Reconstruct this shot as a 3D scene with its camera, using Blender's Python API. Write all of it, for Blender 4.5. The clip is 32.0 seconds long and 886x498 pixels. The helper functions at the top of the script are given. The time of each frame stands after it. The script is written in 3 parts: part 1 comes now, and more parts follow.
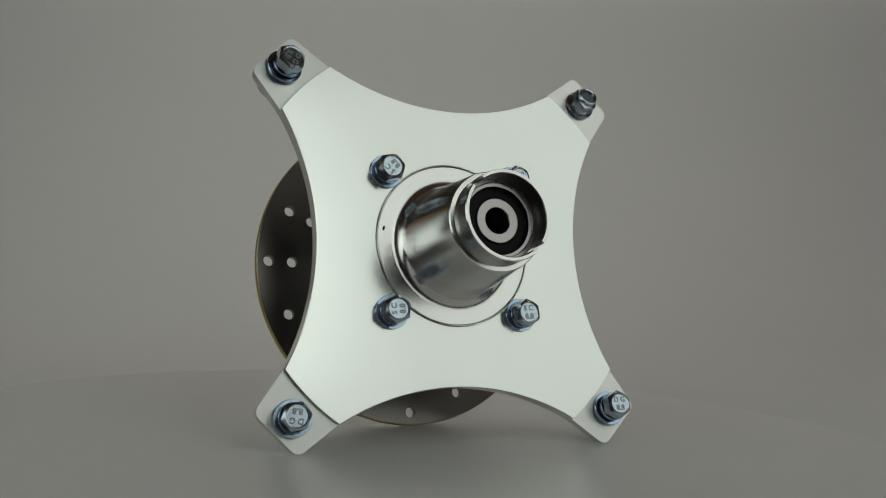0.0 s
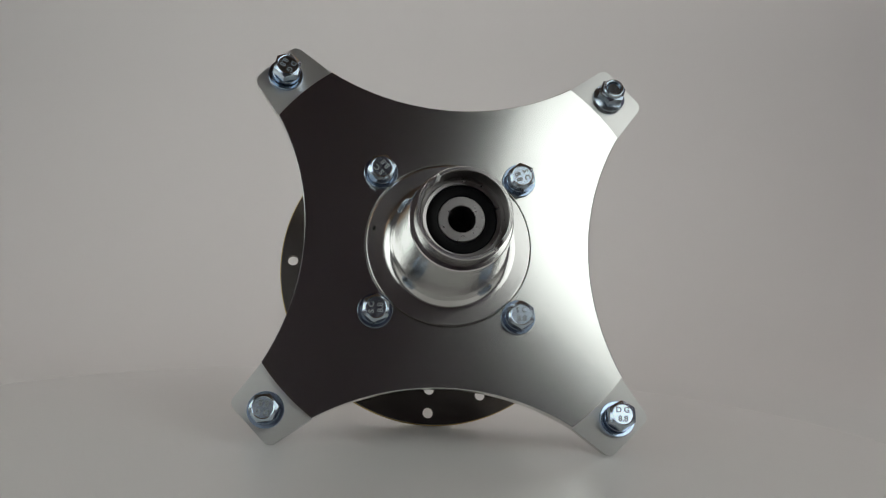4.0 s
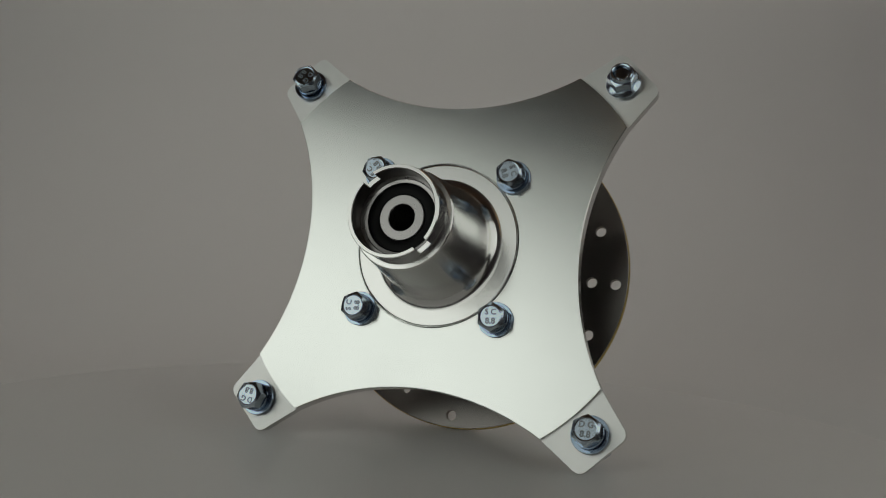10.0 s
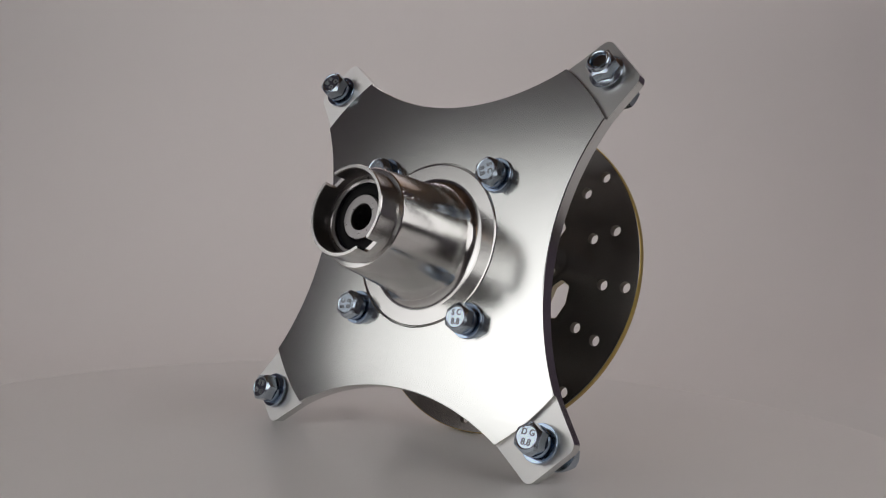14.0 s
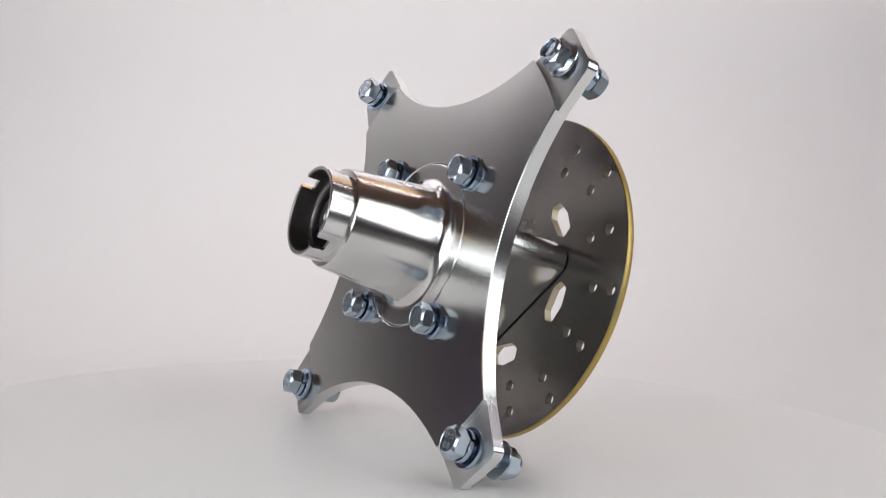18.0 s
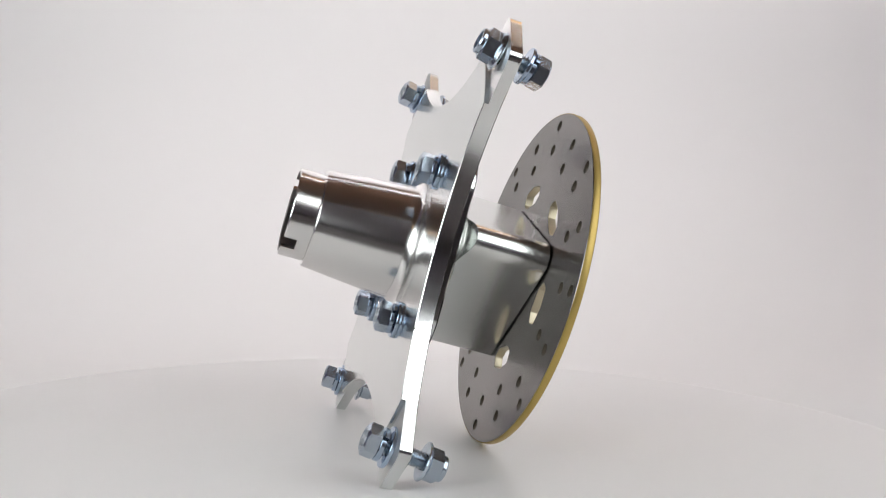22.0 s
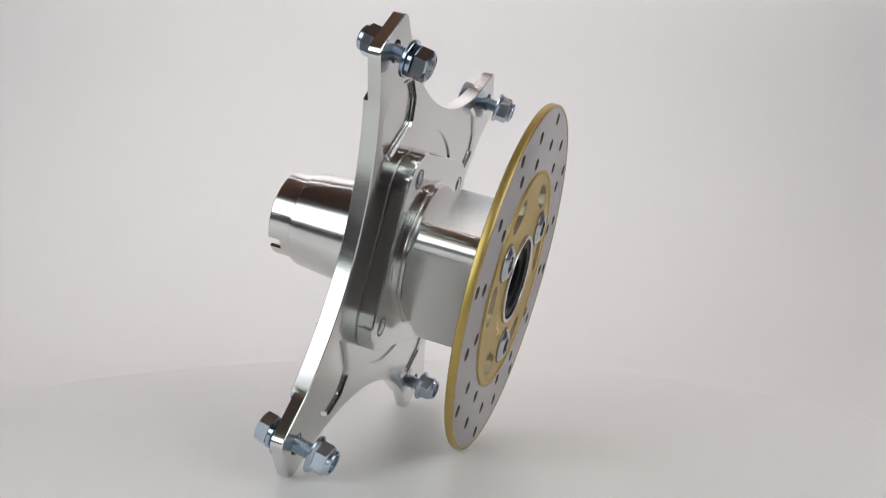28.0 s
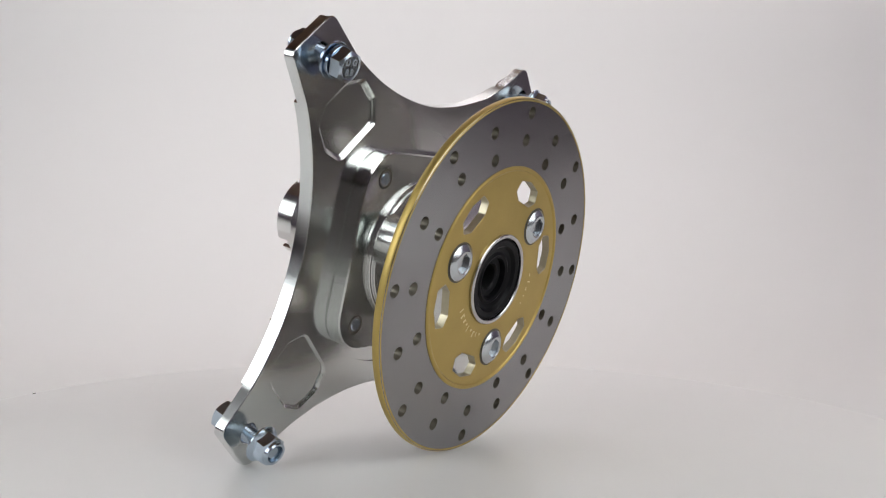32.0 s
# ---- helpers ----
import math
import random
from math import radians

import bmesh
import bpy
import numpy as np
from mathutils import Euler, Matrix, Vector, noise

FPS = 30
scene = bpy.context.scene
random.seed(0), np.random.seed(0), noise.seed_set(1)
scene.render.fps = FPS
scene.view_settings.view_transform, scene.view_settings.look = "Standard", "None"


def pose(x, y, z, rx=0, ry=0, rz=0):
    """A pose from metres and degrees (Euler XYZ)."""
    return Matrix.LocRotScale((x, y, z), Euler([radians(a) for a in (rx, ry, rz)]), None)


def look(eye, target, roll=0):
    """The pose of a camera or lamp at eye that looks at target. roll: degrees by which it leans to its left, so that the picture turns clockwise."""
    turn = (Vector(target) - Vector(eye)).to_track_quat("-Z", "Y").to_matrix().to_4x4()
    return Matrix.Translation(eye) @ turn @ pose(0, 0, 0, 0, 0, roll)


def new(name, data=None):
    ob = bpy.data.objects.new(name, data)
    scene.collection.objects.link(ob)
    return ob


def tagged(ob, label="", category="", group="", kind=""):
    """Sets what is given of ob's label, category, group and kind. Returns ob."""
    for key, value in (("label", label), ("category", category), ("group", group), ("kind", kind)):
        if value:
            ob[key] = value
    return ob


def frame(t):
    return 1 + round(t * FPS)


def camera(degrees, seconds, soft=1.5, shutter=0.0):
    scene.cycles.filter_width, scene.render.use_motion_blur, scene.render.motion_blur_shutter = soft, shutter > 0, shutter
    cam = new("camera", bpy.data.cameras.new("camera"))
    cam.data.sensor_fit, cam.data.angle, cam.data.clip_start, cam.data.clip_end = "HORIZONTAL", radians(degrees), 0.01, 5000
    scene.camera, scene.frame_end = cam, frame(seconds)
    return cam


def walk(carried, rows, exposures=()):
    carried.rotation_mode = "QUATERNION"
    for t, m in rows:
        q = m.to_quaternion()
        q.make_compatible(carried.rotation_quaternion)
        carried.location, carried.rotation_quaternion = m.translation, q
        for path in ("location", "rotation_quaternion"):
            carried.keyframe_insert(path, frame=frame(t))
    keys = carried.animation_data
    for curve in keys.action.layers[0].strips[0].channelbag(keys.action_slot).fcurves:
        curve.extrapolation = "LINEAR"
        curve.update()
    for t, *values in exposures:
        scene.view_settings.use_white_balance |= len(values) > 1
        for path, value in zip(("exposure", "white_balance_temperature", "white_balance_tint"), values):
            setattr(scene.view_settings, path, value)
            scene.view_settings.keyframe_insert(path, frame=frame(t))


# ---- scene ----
MM = 0.001
cam = camera(49.40, 32.0, soft=1.1)
EYE = (0.0, -0.51478, 0.10357)
CAM = pose(*EYE, 89.807, -1.514, -1.242)
EXPOSURE = [(0, -1.7, 6700, 1), (1, -1.707, 6700, 1), (2, -1.833, 6700, 2), (3, -1.77, 6700, 5), (3.6, -1.414, 6650, 7), (5.4, -0.296, 6600, 10), (6.0, -0.3, 6600, 11), (6.5, -0.393, 6600, 14), (7.5, -0.818, 6720, 16), (8, -1.14, 6760, 15), (9, -1.59, 6850, 12),
            (10, -1.94, 6850, 5), (11, -1.895, 6850, 5), (13, -1.725, 6850, 9), (14, -1.197, 6780, 17), (14.5, -0.974, 6700, 16), (16.5, -0.35, 6450, 14), (18, -0.1, 6450, 14), (19.5, -0.032, 6450, 13), (25, -0.048, 6450, 12), (28, -0.173, 6450, 11), (30.5, -0.185, 6480, 10), (32, -0.11, 6450, 12)]
walk(cam, [(0, CAM), (32.0, CAM)], EXPOSURE)

# ---- light: dim room, two window-like softboxes beside the camera, a long unseen fill panel added over the backdrop ----
world = bpy.data.worlds.new("room_air")
scene.world = world
world.use_nodes = True
world.node_tree.nodes["Background"].inputs["Color"].default_value = (0.9, 0.95, 1.0, 1)
world.node_tree.nodes["Background"].inputs["Strength"].default_value = 0.012
GLOW_LEFT, GLOW_RIGHT, GLOW_TOP = 4.0, 3.9, 8.9


# ---- materials ----
def material(name, color, rough=0.5, metal=0.0, spread=0.06, scale=60.0, stretch=(1, 1, 1), bump=0.0, bump_scale=400.0, rough_spread=0.08,
             coat=0.0, aniso=0.0, specular=0.5, grain=None):
    m = bpy.data.materials.new(name)
    m.use_nodes = True
    nt = m.node_tree
    b = nt.nodes["Principled BSDF"]
    b.inputs["Metallic"].default_value = metal
    b.inputs["Specular IOR Level"].default_value = specular
    b.inputs["Coat Weight"].default_value = coat
    b.inputs["Anisotropic"].default_value = aniso
    tc = nt.nodes.new("ShaderNodeTexCoord")
    mp = nt.nodes.new("ShaderNodeMapping")
    mp.inputs["Scale"].default_value = stretch
    nt.links.new(tc.outputs["Object"], mp.inputs["Vector"])
    big = nt.nodes.new("ShaderNodeTexNoise")
    big.inputs["Scale"].default_value = scale
    big.inputs["Detail"].default_value = 5
    nt.links.new(tc.outputs["Object"], big.inputs["Vector"])
    fine = nt.nodes.new("ShaderNodeTexNoise")
    fine.inputs["Scale"].default_value = bump_scale
    fine.inputs["Detail"].default_value = 3
    nt.links.new(mp.outputs["Vector"], fine.inputs["Vector"])
    mix = nt.nodes.new("ShaderNodeMix")
    mix.data_type = "RGBA"
    lo = [max(0, c * (1 - spread)) for c in color]
    hi = [min(1, c * (1 + spread)) for c in color]
    mix.inputs["A"].default_value = (*lo, 1)
    mix.inputs["B"].default_value = (*hi, 1)
    nt.links.new(big.outputs["Fac"], mix.inputs["Factor"])
    nt.links.new(mix.outputs["Result"], b.inputs["Base Color"])
    rr = nt.nodes.new("ShaderNodeMapRange")
    rr.inputs["To Min"].default_value = max(0.02, rough - rough_spread)
    rr.inputs["To Max"].default_value = min(1, rough + rough_spread)
    nt.links.new(fine.outputs["Fac"], rr.inputs["Value"])
    nt.links.new(rr.outputs["Result"], b.inputs["Roughness"])
    if grain == "turned":
        tg = nt.nodes.new("ShaderNodeTangent")
        tg.direction_type, tg.axis = "RADIAL", "Z"
        b.inputs["Anisotropic Rotation"].default_value = 0.25
        nt.links.new(tg.outputs["Tangent"], b.inputs["Tangent"])
    elif grain == "brushed":
        vt = nt.nodes.new("ShaderNodeVectorTransform")
        vt.vector_type, vt.convert_from, vt.convert_to = "VECTOR", "OBJECT", "WORLD"
        vt.inputs["Vector"].default_value = (0, 1, 0)
        nt.links.new(vt.outputs["Vector"], b.inputs["Tangent"])
    if bump:
        bp = nt.nodes.new("ShaderNodeBump")
        bp.inputs["Strength"].default_value = bump
        bp.inputs["Distance"].default_value = 0.0002
        nt.links.new(fine.outputs["Fac"], bp.inputs["Height"])
        nt.links.new(bp.outputs["Normal"], b.inputs["Normal"])
    return m


def glowing(name, color, strength, half=None, edge=0.4, core=(0.0, 0.0)):
    """Glowing cloth; with half sizes given it is brightest at its core, as over a lamp."""
    m = bpy.data.materials.new(name)
    m.use_nodes = True
    nt = m.node_tree
    nt.nodes.remove(nt.nodes["Principled BSDF"])
    e = nt.nodes.new("ShaderNodeEmission")
    e.inputs["Color"].default_value = (*color, 1)
    e.inputs["Strength"].default_value = strength
    nt.links.new(e.outputs["Emission"], nt.nodes["Material Output"].inputs["Surface"])
    if half:
        tc = nt.nodes.new("ShaderNodeTexCoord")
        mp = nt.nodes.new("ShaderNodeMapping")
        mp.inputs["Scale"].default_value = (1 / half[0], 1 / half[1], 0)
        mp.inputs["Location"].default_value = (-core[0] / half[0], -core[1] / half[1], 0)
        nt.links.new(tc.outputs["Object"], mp.inputs["Vector"])
        ln = nt.nodes.new("ShaderNodeVectorMath")
        ln.operation = "LENGTH"
        nt.links.new(mp.outputs["Vector"], ln.inputs[0])
        mr = nt.nodes.new("ShaderNodeMapRange")
        mr.interpolation_type = "SMOOTHSTEP"
        mr.inputs["From Min"].default_value = 0.25
        mr.inputs["From Max"].default_value = 1.15
        mr.inputs["To Min"].default_value = strength
        mr.inputs["To Max"].default_value = strength * edge
        nt.links.new(ln.outputs["Value"], mr.inputs["Value"])
        nt.links.new(mr.outputs["Result"], e.inputs["Strength"])
    return m


ALU_PLATE = material("brushed_aluminium", (0.77, 0.785, 0.77), 0.18, 1.0, 0.05, 30, (34, 1300, 60), 0.0, 1.0, 0.06, aniso=0.4, grain="brushed")
ALU_MILLED = material("milled_aluminium", (0.86, 0.86, 0.85), 0.36, 1.0, 0.04, 80, (1, 1, 1), 0.0, 200, 0.03, aniso=0.85, grain="turned")
ALU_EDGE = material("cut_edge_aluminium", (0.75, 0.76, 0.755), 0.16, 1.0, 0.06, 40, (260, 260, 8), 0.0, 1.0, 0.05)
ALU_TURNED = material("turned_aluminium", (0.775, 0.77, 0.76), 0.19, 1.0, 0.05, 40, (10, 10, 2400), 0.07, 1.0, 0.05, aniso=0.4, grain="turned")
ALU_SATIN = material("satin_aluminium", (0.745, 0.765, 0.75), 0.13, 1.0, 0.07, 50, (1, 1, 1), 0.0, 300, 0.04)
ALU_BODY = material("machined_aluminium", (0.75, 0.765, 0.75), 0.22, 1.0, 0.07, 50, (1, 1, 1), 0.0, 300, 0.05)
ZINC = material("zinc_plated_steel", (0.50, 0.575, 0.66), 0.22, 1.0, 0.12, 220, (1, 1, 1), 0.02, 700, 0.05)
ZINC_BLUE = material("blue_zinc", (0.42, 0.52, 0.66), 0.19, 1.0, 0.12, 220, (1, 1, 1), 0.02, 700, 0.04)
ZINC_PALE = material("pale_zinc", (0.55, 0.58, 0.61), 0.22, 1.0, 0.08, 220, (1, 1, 1), 0.0, 300, 0.05)
ZINC_MARK = material("zinc_marking", (0.34, 0.37, 0.40), 0.5, 1.0, 0.08, 220)
STEEL = material("ground_steel", (0.345, 0.34, 0.35), 0.26, 1.0, 0.10, 18, (1, 1, 1), 0.0, 20, 0.03, aniso=0.7, grain="turned")
# darker copy of STEEL: the dark plate's reflection is put into the colour
STEEL_SHADED = material("shaded_brown_steel", (0.215, 0.20, 0.192), 0.26, 1.0, 0.10, 18, (1, 1, 1), 0.0, 20, 0.03, aniso=0.6, grain="turned")
STEEL_BRIGHT = material("bright_steel", (0.60, 0.59, 0.59), 0.24, 1.0, 0.05, 90)
STEEL_GREY = material("grey_steel", (0.40, 0.385, 0.385), 0.28, 1.0, 0.04, 90, rough_spread=0.02)
# steel darkened by colour for the shade inside the bore
BORE_SHADE = material("shaded_bore_steel", (0.22, 0.21, 0.205), 0.34, 1.0, 0.10, 80)
# dark colour holding the shade in the drilled holes; also the rings round bolts
SHADE_AND_GAP = material("hole_shade_and_gap", (0.14, 0.125, 0.10), 0.45, 0.8, 0.25, 200)
SLOT_STEEL = material("pale_slot_wall", (0.50, 0.45, 0.33), 0.36, 0.9, 0.15, 120)
GOLD = material("gold_anodised", (0.50, 0.365, 0.115), 0.42, 0.75, 0.10, 60, (1, 1, 1), 0.08, 1200, 0.08)
GOLD_MARK = material("gold_marking", (0.80, 0.68, 0.38), 0.4, 0.6, 0.05, 60)
RUBBER = material("black_rubber", (0.004, 0.004, 0.005), 0.42, 0.0, 0.2, 150, (1, 1, 1), 0.1, 900, specular=0.12)
DARK_BORE = material("dark_bore", (0.012, 0.012, 0.013), 0.5, 0.0, 0.2, 150, specular=0.2)
WHITE_TOP = material("white_turntable", (0.80, 0.79, 0.78), 0.32, 0.0, 0.02, 12, (1, 1, 1), 0.02, 500, 0.06, specular=0.45)
PAPER = material("white_paper", (0.79, 0.78, 0.77), 0.8, 0.0, 0.025, 3.0, (1, 1, 1), 0.05, 300)
WALL_GREY = material("mauve_grey_wall", (0.255, 0.22, 0.30), 0.85, 0.0, 0.08, 2)
WOOD = material("brown_wood", (0.36, 0.215, 0.14), 0.6, 0.0, 0.3, 6, (2, 40, 2), 0.1, 1.0)
FLOOR_DARK = material("dark_floor", (0.055, 0.042, 0.042), 0.6, 0.0, 0.15, 4, (2, 30, 2), 0.05, 1.0)
BLACK_CLOTH = material("black_cloth", (0.02, 0.02, 0.02), 0.9)
LIGHT_LEFT = glowing("softbox_light", (0.95, 1.0, 0.99), GLOW_LEFT, (0.75, 0.43), 0.22, (0.02, 0.0))
LAMP_AMBER = glowing("amber_glass", (1.0, 0.63, 0.33), 1.1)
# glow of the added fill panel that brightens the backdrop
LIGHT_TOP = glowing("overhead_fill_light", (1.0, 0.955, 0.965), GLOW_TOP)
LIGHT_RIGHT = glowing("softbox_light_cool", (0.965, 1.0, 0.985), GLOW_RIGHT, (0.24, 0.36), 0.66, (-0.30, 0.10))


# ---- mesh helpers (all in millimetres, turned into metres at the end) ----
def finish(me, angle=30, flat_over=1.0):
    me.set_sharp_from_angle(angle=radians(angle))
    for p in me.polygons:
        p.use_smooth = abs(p.normal.z) < 0.9995 and p.area < flat_over
    return me


def from_bm(bm, angle=30):
    bmesh.ops.remove_doubles(bm, verts=bm.verts, dist=1e-4)
    bmesh.ops.recalc_face_normals(bm, faces=bm.faces)
    bmesh.ops.scale(bm, vec=(MM, MM, MM), verts=bm.verts)
    me = bpy.data.meshes.new("mesh")
    bm.to_mesh(me)
    bm.free()
    return finish(me, angle)


def circle(r, n=64, cx=0.0, cy=0.0, start=0.0):
    return [(cx + r * math.cos(start + 2 * math.pi * i / n), cy + r * math.sin(start + 2 * math.pi * i / n)) for i in range(n)]


def rounded(points, r, n=6):
    """A closed polygon with its corners rounded."""
    out = []
    k = len(points)
    for i in range(k):
        p, a, b = Vector(points[i]), Vector(points[i - 1]), Vector(points[(i + 1) % k])
        da, db = (a - p), (b - p)
        la, lb = da.length, db.length
        da.normalize()
        db.normalize()
        ang = da.angle(db)
        d = min(r / math.tan(ang / 2), 0.48 * la, 0.48 * lb)
        rr = d * math.tan(ang / 2)
        c = p + (da + db).normalized() * (rr / math.sin(ang / 2))
        s, e = p + da * d - c, p + db * d - c
        turn = s.angle_signed(e) if s.length and e.length else 0
        for j in range(n + 1):
            t = -turn * j / n
            out.append((c.x + s.x * math.cos(t) - s.y * math.sin(t), c.y + s.x * math.sin(t) + s.y * math.cos(t)))
    return out


def dense(points, step=2.5):
    """The same closed outline with its long straight runs divided."""
    out = []
    for i, p in enumerate(points):
        q = points[(i + 1) % len(points)]
        n = max(1, int(math.dist(p, q) / step))
        out += [(p[0] + (q[0] - p[0]) * k / n, p[1] + (q[1] - p[1]) * k / n) for k in range(n)]
    return out


def slab(loops, w0, w1, bevel=0.0, angle=30):
    """A flat piece with holes: the loops in the plane, from height w0 to w1."""
    cu = bpy.data.curves.new("outline", "CURVE")
    cu.dimensions, cu.fill_mode = "2D", "BOTH"
    cu.extrude = ((w1 - w0) / 2 - bevel) * MM
    cu.bevel_depth, cu.bevel_resolution, cu.offset = bevel * MM, 0, -bevel * MM
    for loop in loops:
        sp = cu.splines.new("POLY")
        sp.points.add(len(loop) - 1)
        for q, (x, y) in zip(sp.points, loop):
            q.co = (x * MM, y * MM, 0, 1)
        sp.use_cyclic_u = True
    ob = bpy.data.objects.new("outline", cu)
    me = bpy.data.meshes.new_from_object(ob)
    bpy.data.objects.remove(ob)
    bpy.data.curves.remove(cu)
    me.transform(Matrix.Translation((0, 0, (w0 + w1) / 2 * MM)))
    return finish(me, angle)


def frustum(loop, z0, grown, z1):
    """A solid between two like outlines, the second larger: a sloping wall for cutters."""
    bm = bmesh.new()
    a = [bm.verts.new((x, y, z0)) for x, y in loop]
    b = [bm.verts.new((x, y, z1)) for x, y in grown]
    n = len(a)
    for i in range(n):
        bm.faces.new((a[i], a[(i + 1) % n], b[(i + 1) % n], b[i]))
    bm.faces.new(a)
    bm.faces.new(b)
    return from_bm(bm)


def joined(*meshes):
    bm = bmesh.new()
    for me in meshes:
        bm.from_mesh(me)
    out = bpy.data.meshes.new("mesh")
    bm.to_mesh(out)
    bm.free()
    return finish(out)


def cut(me, cutters, angle=30):
    """The mesh with the cutters taken away."""
    ob = new("blank", me)
    tools = []
    for c in cutters:
        k = new("cutter", c)
        tools.append(k)
        md = ob.modifiers.new("cut", "BOOLEAN")
        md.operation, md.solver, md.object = "DIFFERENCE", "EXACT", k
    bpy.context.view_layer.update()
    out = bpy.data.meshes.new_from_object(ob.evaluated_get(bpy.context.evaluated_depsgraph_get()))
    for o in (ob, *tools):
        bpy.data.objects.remove(o)
    return finish(out, angle)


def lathe(profile, seg=96, angle=30, close=False):
    """Turned piece: (radius, height) pairs about the axis."""
    bm = bmesh.new()
    rings = []
    for r, w in profile:
        if r < 1e-6:
            rings.append([bm.verts.new((0, 0, w))])
        else:
            rings.append([bm.verts.new((r * math.cos(2 * math.pi * i / seg), r * math.sin(2 * math.pi * i / seg), w)) for i in range(seg)])
    pairs = list(zip(rings, rings[1:])) + ([(rings[-1], rings[0])] if close else [])
    for a, b in pairs:
        for i in range(seg):
            j = (i + 1) % seg
            if len(a) == 1:
                bm.faces.new((a[0], b[i], b[j]))
            elif len(b) == 1:
                bm.faces.new((a[i], a[j], b[0]))
            else:
                bm.faces.new((a[i], a[j], b[j], b[i]))
    return from_bm(bm, angle)


def hexagon(af, z0, z1, bore=0.0, bottom_chamfer=False, seg=72, dish=0.0):
    """A hexagon head or nut with a turned chamfer at its top."""
    bm = bmesh.new()
    rc = 0.425 * af
    up = 1 if z1 > z0 else -1

    def ring(f):
        out = []
        for i in range(seg):
            a = 2 * math.pi * i / seg
            rh = af / 2 / math.cos((a % (math.pi / 3)) - math.pi / 6)
            r, z = f(rh)
            out.append(bm.verts.new((r * math.cos(a), r * math.sin(a), z)))
        return out
    drop = math.tan(radians(30))
    rings = [ring(lambda rh: (rc, z0)), ring(lambda rh: (rh, z0 + up * (max(0, rh - rc) * drop if bottom_chamfer else 0.0))),
             ring(lambda rh: (rh, z1 - up * max(0, rh - rc) * drop)), ring(lambda rh: (rc, z1))]
    if bore:
        rings.append(ring(lambda rh: (bore + 0.5, z1)))
        rings.append(ring(lambda rh: (bore, z1 - up * 0.5)))
        rings.append(ring(lambda rh: (bore, z0)))
    elif dish:
        rings.append(ring(lambda rh: (rc * 0.9, z1 - up * dish)))
    for a, b in zip(rings, rings[1:]):
        for i in range(seg):
            j = (i + 1) % seg
            bm.faces.new((a[i], a[j], b[j], b[i]))
    if not bore:
        bm.faces.new(rings[-1])
        bm.faces.new(rings[0])
    return from_bm(bm, 20)


def spring_ring(r0, r1, z0, thick, rise, seg=44):
    """A split spring washer: one turn, its ends stepped."""
    bm = bmesh.new()
    rows = []
    for i in range(seg + 1):
        a = radians(6) + (2 * math.pi - radians(12)) * i / seg
        z = z0 + rise * i / seg
        rows.append([bm.verts.new((r * math.cos(a), r * math.sin(a), zz)) for r, zz in
                     ((r0, z), (r1 - 0.2, z), (r1, z + 0.2), (r1, z + thick - 0.2), (r1 - 0.2, z + thick), (r0, z + thick))])
    for a, b in zip(rows, rows[1:]):
        for i in range(6):
            j = (i + 1) % 6
            bm.faces.new((a[i], a[j], b[j], b[i]))
    bm.faces.new(rows[0])
    bm.faces.new(rows[-1][::-1])
    return from_bm(bm)


def thread(r, z0, z1, pitch=1.25, depth=0.8, seg=24):
    """A threaded shank with a true helix and a chamfered end at z0."""
    bm = bmesh.new()
    n = int((z1 - z0) / pitch * 5)
    rows = []
    for k in range(n + 1):
        z = z0 + (z1 - z0) * k / n
        row = []
        for i in range(seg):
            ph = (z / pitch - i / seg) % 1.0
            rr = r - depth * min(1.0, max(0.0, 1.35 - abs(ph - 0.5) * 3.4))
            rr = min(rr, r - 1.2 + (z - z0) * 0.9) if z - z0 < 1.4 else rr
            row.append(bm.verts.new((rr * math.cos(2 * math.pi * i / seg), rr * math.sin(2 * math.pi * i / seg), z)))
        rows.append(row)
    for a, b in zip(rows, rows[1:]):
        for i in range(seg):
            j = (i + 1) % seg
            bm.faces.new((a[i], a[j], b[j], b[i]))
    bm.faces.new(rows[0][::-1])
    bm.faces.new(rows[-1])
    return from_bm(bm, 50)


def lettering(text, size, x, y, z, turn, thick=0.12):
    cu = bpy.data.curves.new("letters", "FONT")
    cu.body, cu.size, cu.align_x, cu.align_y = text, size * MM, "CENTER", "CENTER"
    cu.extrude, cu.bevel_depth, cu.bevel_resolution = thick * MM, 0.10 * MM, 0
    cu.resolution_u = 3
    ob = bpy.data.objects.new("letters", cu)
    me = bpy.data.meshes.new_from_object(ob)
    bpy.data.objects.remove(ob)
    a = radians(turn)
    me.transform(Matrix.Rotation(a, 4, "Z") @ Matrix.Translation((x * MM, y * MM, 0)))
    me.transform(Matrix.Translation((0, 0, z * MM)))
    return me


def part(name, me, mat, parent, label="", m=None):
    ob = new(name, me)
    if not me.materials:
        me.materials.append(mat)
    ob.parent = parent
    if m is not None:
        ob.matrix_basis = m
    if label:
        tagged(ob, label)
    return ob


# ---- setting ----
def sheet(name, verts, faces, mat, label, kind="structure", thick=None):
    me = bpy.data.meshes.new(name)
    me.from_pydata(verts, [], faces)
    me.materials.append(mat)
    ob = new(name, me)
    if thick:
        md = ob.modifiers.new("thick", "SOLIDIFY")
        md.thickness, md.offset = thick, -1
    return tagged(ob, label, name.split("_")[0], kind=kind)


